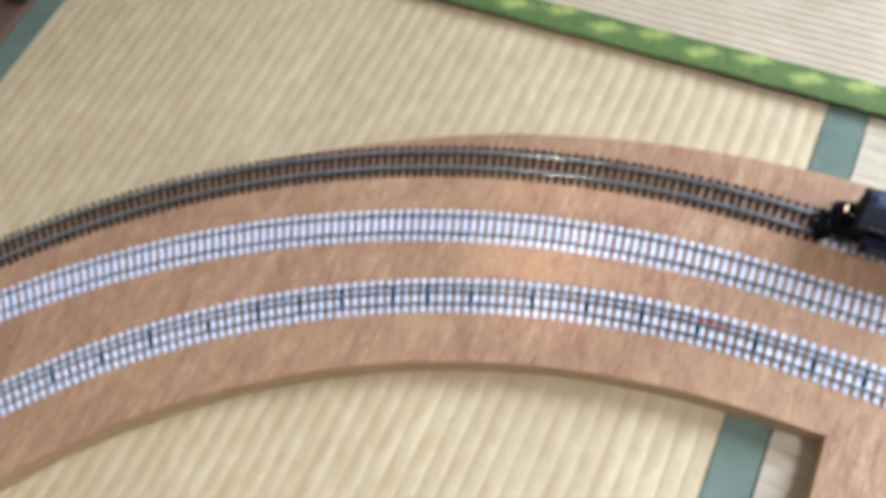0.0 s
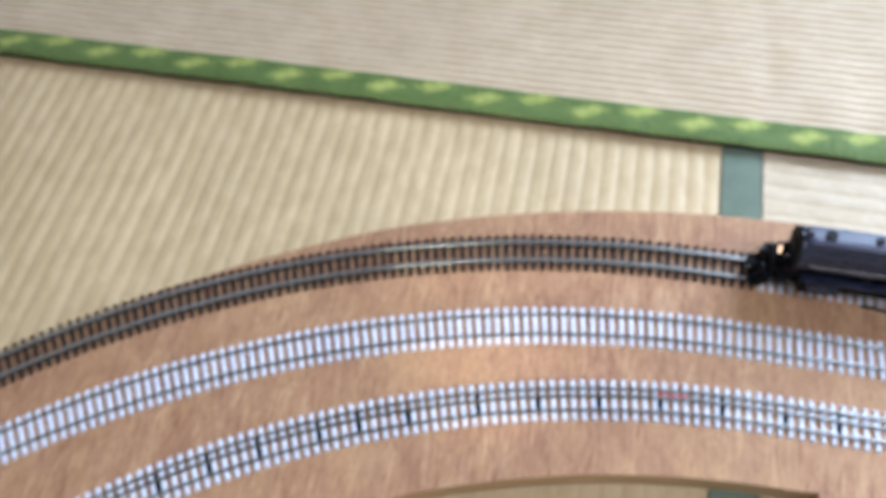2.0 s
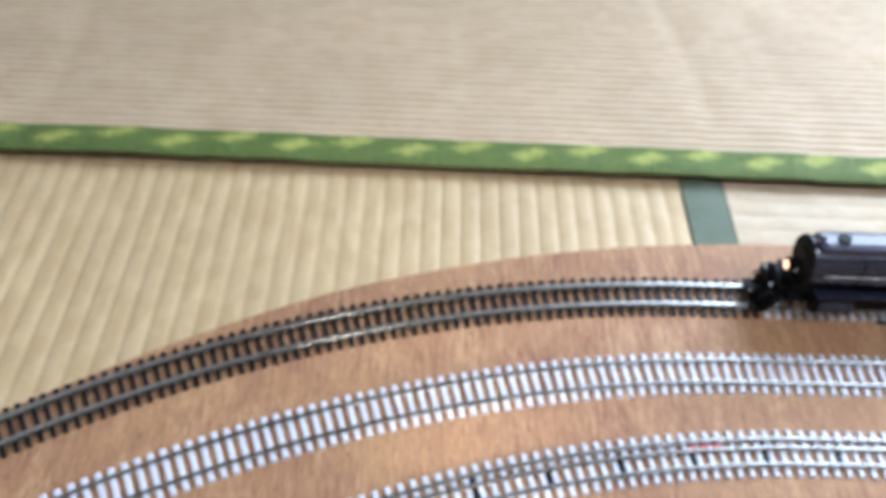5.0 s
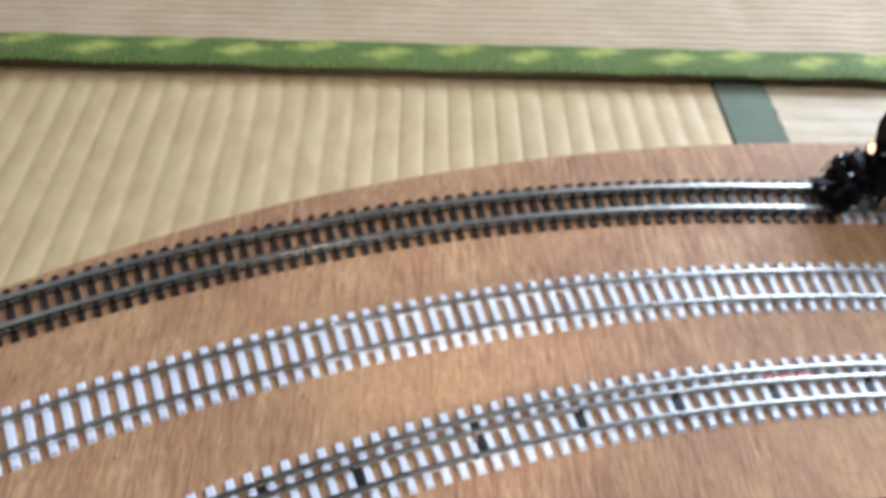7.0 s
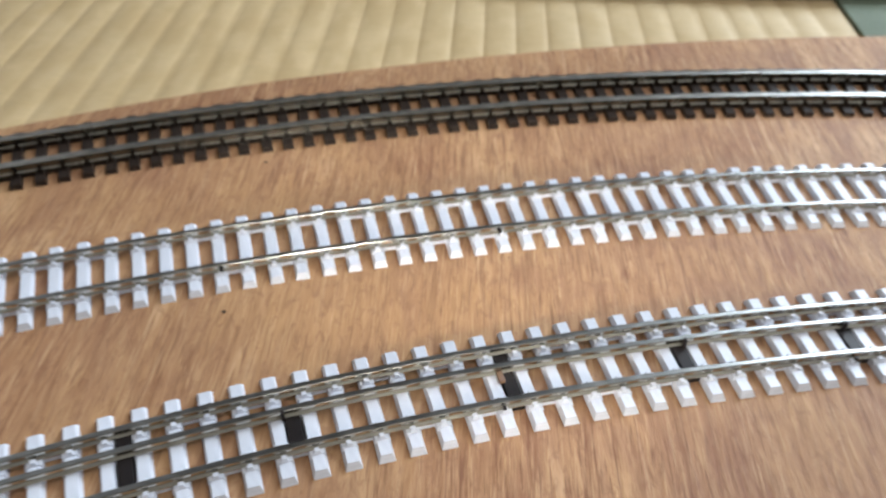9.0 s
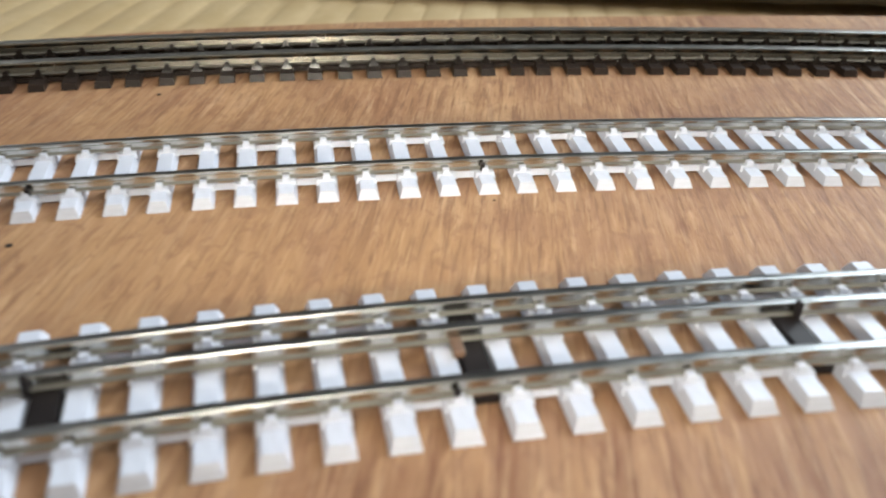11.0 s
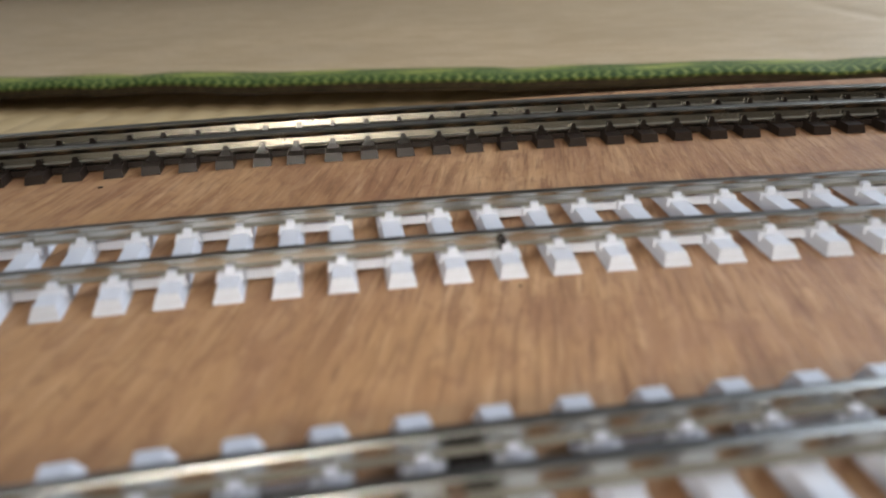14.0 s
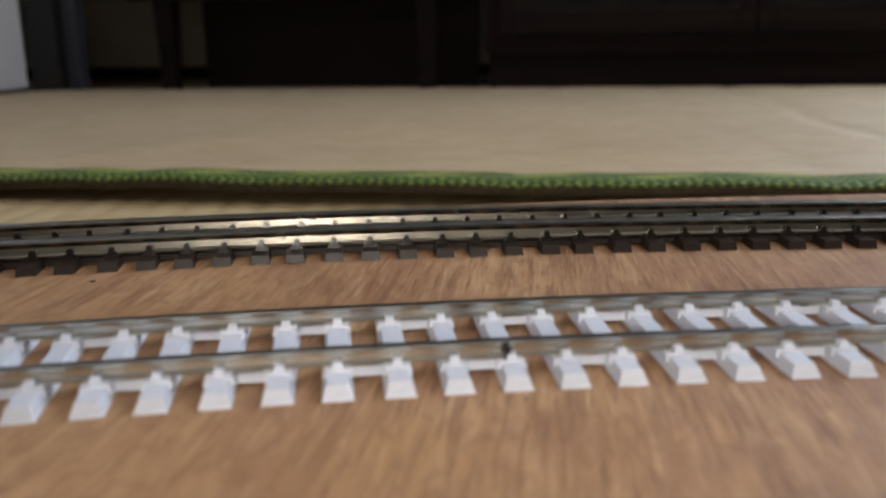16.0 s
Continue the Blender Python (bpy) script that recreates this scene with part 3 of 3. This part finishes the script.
def track(label, line, s0, s1, sides, pitch, phase, maker, rail_material, jitter=0.0, profile=PROFILE, turn=0):
    base = thing("railway_track", label, "model track", "tracks on the board")
    for side in sides:
        rail = part("rail", rail_mesh(line, side, s0, s1, profile), rail_material, base, smooth=False)
        rail.data.materials.append(DULL_TOP if rail_material is DULL else RAIL_TOP)
        rail.data.materials.append(RAIL_FOOT)
    meshes = [maker(sides, sides[0], pitch), maker(sides, sides[-1], pitch)]
    k = math.ceil((s0 - phase) / pitch)
    rnd = random.Random(label)
    while phase + k * pitch < s1 - 0.001:
        p, a = line.at(phase + k * pitch + rnd.uniform(-jitter, jitter))
        ob = part("tie", meshes[(k + turn) % 2], None, base)
        ob.matrix_local = Matrix.Translation(p) @ Matrix.Rotation(a + rnd.uniform(-1, 1) * jitter * 60, 4, "Z")
        k += 1
    return base


S_WEST = -0.98
GAUGE = (-0.00825, 0.00825)
DUAL = (-0.00825, 0.00225, 0.00825)
mid_phase = MID.s_of(-0.1734, -0.2363) + 0.0005
PITCH_I = 0.00730
inner_phase = INNER.s_of(-0.1728, -0.286) + PITCH_I / 2
joint = OUTER.s_of(0.0242, -0.138)
outer_phase = OUTER.s_of(-0.2176, -0.1758)
mid_track = track("curved model track with white sleepers and two nickel rails", MID, S_WEST, 0.90, GAUGE, 0.00724, mid_phase, white_tie, NICKEL, 0.0001, turn=1)
inner_track = track("curved dual-gauge model track with white sleepers and three nickel rails", INNER, S_WEST, 0.90, DUAL, PITCH_I, inner_phase, white_tie, NICKEL, 0.0001)
outer_track = track("curved model track with dark brown sleepers and dull rails", OUTER, S_WEST - 0.1, joint, GAUGE, 0.00710, outer_phase, dark_tie, DULL, 0.00025, HEAVY)
joined_track = track("straight model track with white sleepers joined to the dark track", OUTER, joint + 0.0004, 0.95, GAUGE, 0.00728, joint + 0.0025, white_tie, NICKEL, 0.0001)

# Black plates soldered between the sleepers of the dual-gauge track
WIDE_PLATE = mesh_of(boxes((-0.0017, 0.0017, -0.0090, 0.0088, 0.0001, 0.0019), bevel=0.0002), "sleeper_plate", PLATE)
SHORT_PLATE = mesh_of(boxes((-0.0017, 0.0017, -0.0090, 0.0032, 0.0001, 0.0019), bevel=0.0002), "sleeper_plate", PLATE)
PLATES = [(-0.5296, -0.4967, 1), (-0.4959, -0.4641, 0), (-0.4618, -0.4352, 1), (-0.424, -0.4064, 0), (-0.3869, -0.3835, 1), (-0.3551, -0.3627, 1), (-0.3243, -0.3423, 1),
          (-0.2856, -0.3245, 1), (-0.2578, -0.3137, 1), (-0.2211, -0.3028, 0), (-0.1728, -0.286, 1), (-0.1292, -0.275, 0), (-0.0878, -0.2673, 0), (-0.0437, -0.2613, 0), (-0.0003, -0.2568, 1), (0.0423, -0.2560, 0), (0.0787, -0.2560, 1)]
for x, y, wide in PLATES:
    s = INNER.s_of(x, y)
    s = inner_phase + (math.floor((s - inner_phase) / PITCH_I) + 0.5) * PITCH_I
    p, a = INNER.at(s)
    ob = part("sleeper_plate", WIDE_PLATE if wide else SHORT_PLATE, None, inner_track)
    ob.matrix_local = Matrix.Translation(p) @ Matrix.Rotation(a, 4, "Z")


def pin(line, base, x, y, side, low=0.0013, high=0.0036):
    """A black insulating pin against a rail."""
    p, a = line.at(line.s_of(x, y), side)
    bm = boxes((-0.0004, 0.0004, -0.0006, 0.0004, low, high), bevel=0.0002)
    ob = part("rail_pin", bm, PLATE, base, "black insulating pin")
    ob.matrix_local = Matrix.Translation(p) @ Matrix.Rotation(a, 4, "Z")


for x, y in ((-0.2496, -0.2518), (-0.1742, -0.2322), (-0.0893, -0.2150)):
    pin(MID, mid_track, x, y, -0.0098)
for x, y in ((-0.1738, -0.2966), (-0.0890, -0.2760)):
    pin(INNER, inner_track, x, y, -0.0098)
for x, y in ((-0.2230, -0.3028), (-0.1292, -0.275), (-0.0878, -0.2673), (-0.0003, -0.2568)):
    pin(INNER, inner_track, x, y, 0.0010, 0.0018, 0.0046)
p, a = INNER.at(INNER.s_of(-0.1745, -0.2865), 0.0004)
tab = part("solder_tab", boxes((-0.0009, 0.0007, -0.0022, 0.0012, 0.0016, 0.0028), bevel=0.0004), SILL, inner_track, "brown solder tab beside the rail")
tab.matrix_local = Matrix.Translation(p) @ Matrix.Rotation(a, 4, "Z")
s_red = INNER.s_of(-0.036, -0.2535)
for k in range(3):
    p, a = INNER.at(s_red + (k - 1) * PITCH_I, 0.0053)
    ob = part("red_insert", boxes((-0.0034, 0.0034, -0.0014, 0.0014, 0.0002, 0.0022), bevel=0.0003), RED, inner_track, "red plastic insert between the rails")
    ob.matrix_local = Matrix.Translation(p) @ Matrix.Rotation(a, 4, "Z")

# Cable on the board
cable = tube([(0.100, -0.157, 0.0016), (0.112, -0.1575, 0.0016), (0.121, -0.160, 0.0016), (0.128, -0.166, 0.0018), (0.1325, -0.177, 0.003), (0.133, -0.190, 0.0062), (0.1315, -0.205, 0.0062), (0.128, -0.220, 0.0030), (0.124, -0.232, 0.0016), (0.123, -0.2385, 0.0016)], 0.0014)
tagged(part("cable", cable, RUBBER, smooth=True), "black cable bent across the board between tracks", "cable")


# The locomotive, nose towards the west
def cylinder_x(x0, x1, y, z, r, n=28, r2=None):
    bm = bmesh.new()
    return rod(bm, (x0, y, z), (x1, y, z), r, r2, n)


def locomotive():
    """Nose at x = 0, rail head at z = 0, centre line at y = 0."""
    eng = thing("steam_locomotive", "black model steam locomotive with a lit headlamp standing on the track", "model locomotive")
    boiler = bmesh.new()
    for a, b, r in ((0.026, 0.058, 0.0160), (0.058, 0.190, 0.0166)):
        rod(boiler, (a, 0, 0.0400), (b, 0, 0.0400), r, None, 36)
    for x in (0.058, 0.088, 0.120, 0.152):
        rod(boiler, (x, 0, 0.0400), (x + 0.0012, 0, 0.0400), 0.0169, None, 36)
    part("boiler", boiler, BLACK, eng, "glossy black boiler", smooth=False)
    casing = bmesh.new()
    box(casing, 0.028, 0.178, -0.0088, 0.0088, 0.0480, 0.0590, bevel=0.0050)
    part("roof_casing", casing, SHEEN_BLACK, eng, "long black casing along the boiler top")
    part("chimney", rods(((0.045, 0, 0.0590), (0.045, 0, 0.0605), 0.0042), n=18), FLAT_BLACK, eng)
    for x in (0.078, 0.118):
        part("dome", rods(((x, 0, 0.0590), (x, 0, 0.0610), 0.0032, 0.0026), n=16), FLAT_BLACK, eng)
    face = bmesh.new()
    rod(face, (0.0245, 0, 0.0400), (0.0262, 0, 0.0400), 0.0152, 0.0162, 36)
    rod(face, (0.0228, 0, 0.0400), (0.0246, 0, 0.0400), 0.0085, 0.0105, 28)
    for k in range(10):
        a = k * math.tau / 10
        rod(face, (0.0236, 0.0132 * math.cos(a), 0.0400 + 0.0132 * math.sin(a)), (0.025, 0.0132 * math.cos(a), 0.0400 + 0.0132 * math.sin(a)), 0.0008, None, 8)
    part("smokebox_door", face, FLAT_BLACK, eng, "flat black round smokebox door with studs")
    lamp = part("headlamp", rods(((0.0168, 0, 0.0335), (0.0215, 0, 0.0335), 0.0036), ((0.0215, 0, 0.0335), (0.0240, 0, 0.035), 0.0030), n=20), FLAT_BLACK, eng, "black headlamp housing")
    part("lens", rods(((0.0160, 0, 0.0335), (0.0170, 0, 0.0335), 0.0027, 0.0031), n=20), LENS, lamp, "glowing warm lamp lens")
    for k in (-1, 1):
        plate = part("number_board", boxes((0.0195, 0.0265, k * 0.0042 - 0.0006, k * 0.0042 + 0.0006, 0.0318, 0.0352), bevel=0.0003), FLAT_BLACK, eng, "black number board with pale bars")
        part("print_bar", boxes(*[(0.0203 + 0.0013 * q, 0.0212 + 0.0013 * q, k * 0.0049 - 0.0002, k * 0.0049 + 0.0002, 0.0329, 0.0342) for q in range(4)]), PRINT, plate, "pale print bars")
    # Solid blocks added so nose and smokebox read as one dark mass
    saddle = bmesh.new()
    box(saddle, 0.0215, 0.056, -0.0120, 0.0120, 0.0120, 0.0285, bevel=0.0015)
    box(saddle, 0.0135, 0.0230, -0.0105, 0.0105, 0.0150, 0.0230, bevel=0.0012)
    part("smokebox_saddle", saddle, FLAT_BLACK, eng, "flat black block filling the space under the smokebox")
    part("bell", rods(((0.0300, 0, 0.0565), (0.0300, 0, 0.0590), 0.0012), ((0.0300, 0, 0.0590), (0.0300, 0, 0.0635), 0.0032, 0.0016), n=14), SHEEN_BLACK, eng, "small black bell on the smokebox")
    part("lamp_post", rods(((0.0225, 0, 0.0160), (0.0215, 0, 0.0310), 0.0012), n=10), FLAT_BLACK, eng)
    part("buffer_beam", boxes((0.010, 0.0135, -0.0165, 0.0165, 0.0085, 0.0150), bevel=0.0006), FLAT_BLACK, eng)
    part("front_deck", boxes((0.0105, 0.034, -0.0160, 0.0160, 0.0148, 0.0162), bevel=0.0003), FLAT_BLACK, eng)
    pilot = part("pilot", boxes((0.0085, 0.0112, -0.0150, 0.0150, 0.0020, 0.0085), bevel=0.0008), FLAT_BLACK, eng, "slatted black cowcatcher")
    bar = bmesh.new()
    box(bar, 0.0005, 0.0100, -0.0142, 0.0142, 0.0006, 0.0016, bevel=0.0003)
    part("foot_rail", bar, FLAT_BLACK, pilot)
    for k in range(-7, 8):
        y = k * 0.0019
        bend = 0.0006 + 0.0058 * abs(k / 7) ** 1.6
        part("slat", tube([(bend, y, 0.0010), (bend + 0.0028, y * 0.97, 0.0032), (bend + 0.0048, y * 0.92, 0.0062), (0.0095, y * 0.86, 0.0100)], 0.00055, 6), FLAT_BLACK, pilot)
    coup = part("coupler", boxes((-0.0030, 0.0035, -0.0024, 0.0024, 0.0062, 0.0106), (0.0035, 0.0105, -0.0014, 0.0014, 0.0072, 0.0098), bevel=0.0005), FLAT_BLACK, eng, "black knuckle coupler")
    part("print_bar", boxes((-0.0012, -0.0004, -0.0026, -0.0023, 0.0074, 0.0092), (0.0004, 0.0012, -0.0026, -0.0023, 0.0074, 0.0092)), PRINT, coup, "pale print bars")
    for k in (-1, 1):
        part("handrail", tube([(0.0035, k * 0.0105, 0.0085), (0.0045, k * 0.0105, 0.0130), (0.0065, k * 0.0105, 0.0165), (0.0100, k * 0.0105, 0.0178), (0.0125, k * 0.0105, 0.0150)], 0.00045, 6), BLACK, eng)
        part("lamp_bracket", tube([(0.0190, k * 0.0030, 0.0310), (0.0196, k * 0.0034, 0.0240), (0.0200, k * 0.0040, 0.0162)], 0.0005, 6), BLACK, eng)
        part("flag_holder", rods(((0.0085, k * 0.0075, 0.0150), (0.0080, k * 0.0075, 0.0205), 0.0006), ((0.0080, k * 0.0075, 0.0200), (0.0080, k * 0.0075, 0.0222), 0.0011), n=8), BLACK, eng)
        part("steam_chest", cylinder_x(0.040, 0.062, k * 0.0150, 0.0125, 0.0058, 22), BLACK, eng, "black cylinder beside the smokebox")
        # Plates added to close the lighter gap under the boiler
        part("side_frame", boxes((0.036, 0.196, k * 0.0118 - 0.0009, k * 0.0118 + 0.0009, 0.0040, 0.0232), (0.036, 0.064, k * 0.0150 - 0.0030, k * 0.0150 + 0.0030, 0.0060, 0.0235), bevel=0.0006), FLAT_BLACK, eng, "flat black side frame over the wheels")
        part("running_board", boxes((0.034, 0.195, k * 0.0165 - 0.0035, k * 0.0165 + 0.0035, 0.0235, 0.0246), bevel=0.0003), BLACK, eng)
        part("boiler_handrail", tube([(0.034, k * 0.0168, 0.0420), (0.110, k * 0.0178, 0.0420), (0.186, k * 0.0178, 0.0420)], 0.0004, 6), STEEL, eng)
        part("stair", boxes((0.0140, 0.0165, k * 0.0135 - 0.0022, k * 0.0135 + 0.0022, 0.0162, 0.0185), (0.0190, 0.0215, k * 0.0135 - 0.0022, k * 0.0135 + 0.0022, 0.0185, 0.0212), bevel=0.0003), FLAT_BLACK, eng)
        for x, r in ((0.034, 0.0050), (0.052, 0.0050), (0.082, 0.0112), (0.107, 0.0112), (0.132, 0.0112), (0.157, 0.0112), (0.182, 0.0058)):
            wheel = bmesh.new()
            rod(wheel, (x, k * 0.0072, r), (x, k * 0.0092, r), r, None, 28)
            rod(wheel, (x, k * 0.0066, r), (x, k * 0.0072, r), r + 0.0006, None, 28)
            rod(wheel, (x, k * 0.0092, r), (x, k * 0.0100, r), r * 0.3, None, 14)
            w = part("wheel", wheel, FLAT_BLACK, eng)
            part("tyre", rods(((x, k * 0.0090, r), (x, k * 0.0094, r), r * 0.97), n=28), STEEL, w, "bright steel tyre")
        part("side_rod", boxes((0.080, 0.160, k * 0.0108 - 0.0005, k * 0.0108 + 0.0005, 0.0072, 0.0092), bevel=0.0003), STEEL, eng, "bright steel side rod")
    part("frame", boxes((0.030, 0.198, -0.0055, 0.0055, 0.0080, 0.0240), bevel=0.0005), FLAT_BLACK, eng)
    part("cab", boxes((0.188, 0.212, -0.0170, 0.0170, 0.0210, 0.0545), bevel=0.0012), BLACK, eng, "black driver's cab")
    part("cab_roof", boxes((0.185, 0.216, -0.0180, 0.0180, 0.0545, 0.0562), bevel=0.0007), BLACK, eng)
    return eng


engine = locomotive()
engine.location = (0.0135, OUTER.cy + OUTER.r, TIE_H + RAIL_H)


# Furniture along the far wall
# Upper body is unseen; its height is invented to darken the rails' reflections
def sideboard(x0, x1, y0, y1):
    base = thing("sideboard", "dark stained wooden sideboard on short tapered legs", "sideboard", at=((x0 + x1) / 2, (y0 + y1) / 2, FLOOR))
    hx, hy = (x1 - x0) / 2, (y1 - y0) / 2
    part("body", boxes((-hx, hx, -hy, hy, 0.135, 0.88), bevel=0.004), WALNUT, base)
    part("apron", boxes((-hx + 0.03, hx - 0.03, -hy + 0.006, -hy + 0.024, 0.118, 0.136), bevel=0.004), WALNUT, base)
    # Dark sheet added for the black space under the body, placed to fit the view
    part("back_panel", boxes((-hx + 0.102, hx - 0.01, -hy + 0.085, -hy + 0.097, 0.002, 0.135)), WALNUT, base)
    part("top", boxes((-hx - 0.01, hx + 0.01, -hy - 0.01, hy, 0.88, 0.90), bevel=0.004), WALNUT, base)
    for sx in (-1, 1):
        for sy in (-1, 1):
            bm = bmesh.new()
            frustum(bm, 0, 0, 0, 0.02, 0.0105, 0.0105, 0.0095, 0.0095)
            frustum(bm, 0, 0, 0.02, 0.135, 0.0095, 0.0095, 0.0135, 0.0135)
            bmesh.ops.translate(bm, verts=bm.verts, vec=(sx * (hx - 0.073), sy * (hy - 0.03), 0))
            part("leg", bm, WALNUT, base)
    for k in (-1, 1):
        d = part("door", boxes((min(0.004 * k, k * (hx - 0.012)), max(0.004 * k, k * (hx - 0.012)), -hy - 0.006, -hy + 0.002, 0.15, 0.865), bevel=0.002), WALNUT, base)
        part("knob", rods(((k * 0.03, -hy - 0.006, 0.52), (k * 0.03, -hy - 0.02, 0.52), 0.007), n=14), STEEL, d)


sideboard(-0.752, -0.252, 0.770, 1.10)


# Seen only near the floor; made tall so the rails reflect something dark
def glass_cabinet(x0, x1, y0, y1):
    base = thing("glass_cabinet", "dark wooden cabinet with dim glass doors on a plinth", "cabinet", at=((x0 + x1) / 2, (y0 + y1) / 2, FLOOR))
    hx, hy = (x1 - x0) / 2, (y1 - y0) / 2
    part("plinth", boxes((-hx + 0.005, hx - 0.005, -hy + 0.012, hy, 0, 0.045), bevel=0.002), WALNUT, base)
    part("back", boxes((-hx, hx, hy - 0.012, hy, 0.045, 1.45)), WALNUT, base)
    for k in (-1, 1):
        part("side", boxes((min(k * hx, k * (hx - 0.018)), max(k * hx, k * (hx - 0.018)), -hy, hy - 0.012, 0.045, 1.45), bevel=0.001), WALNUT, base)
    part("bottom", boxes((-hx + 0.018, hx - 0.018, -hy, hy - 0.012, 0.045, 0.068)), WALNUT, base)
    part("top", boxes((-hx + 0.018, hx - 0.018, -hy, hy - 0.012, 1.432, 1.45)), WALNUT, base)
    part("shelf", boxes((-hx + 0.018, hx - 0.018, -hy + 0.02, hy - 0.012, 0.31, 0.325)), WALNUT, base)
    for z in (0.66, 1.02):
        part("shelf", boxes((-hx + 0.018, hx - 0.018, -hy + 0.02, hy - 0.012, z, z + 0.015)), WALNUT, base)
    n, w = 2, (2 * hx - 0.036) / 2
    for k in range(n):
        a = -hx + 0.018 + k * w
        d = part("door_frame", boxes((a + 0.001, a + 0.022, -hy - 0.014, -hy - 0.001, 0.068, 1.43), (a + w - 0.022, a + w - 0.001, -hy - 0.014, -hy - 0.001, 0.068, 1.43), (a + 0.022, a + w - 0.022, -hy - 0.014, -hy - 0.001, 0.068, 0.096), (a + 0.022, a + w - 0.022, -hy - 0.014, -hy - 0.001, 1.406, 1.43), bevel=0.0015), WALNUT, base)
        pane = part("pane", boxes((a + 0.022, a + w - 0.022, -hy - 0.008, -hy - 0.005, 0.096, 1.406)), GLASS, d, "dim glass pane")
        pane.visible_shadow = False


glass_cabinet(-0.249, 0.41, 0.775, 1.10)
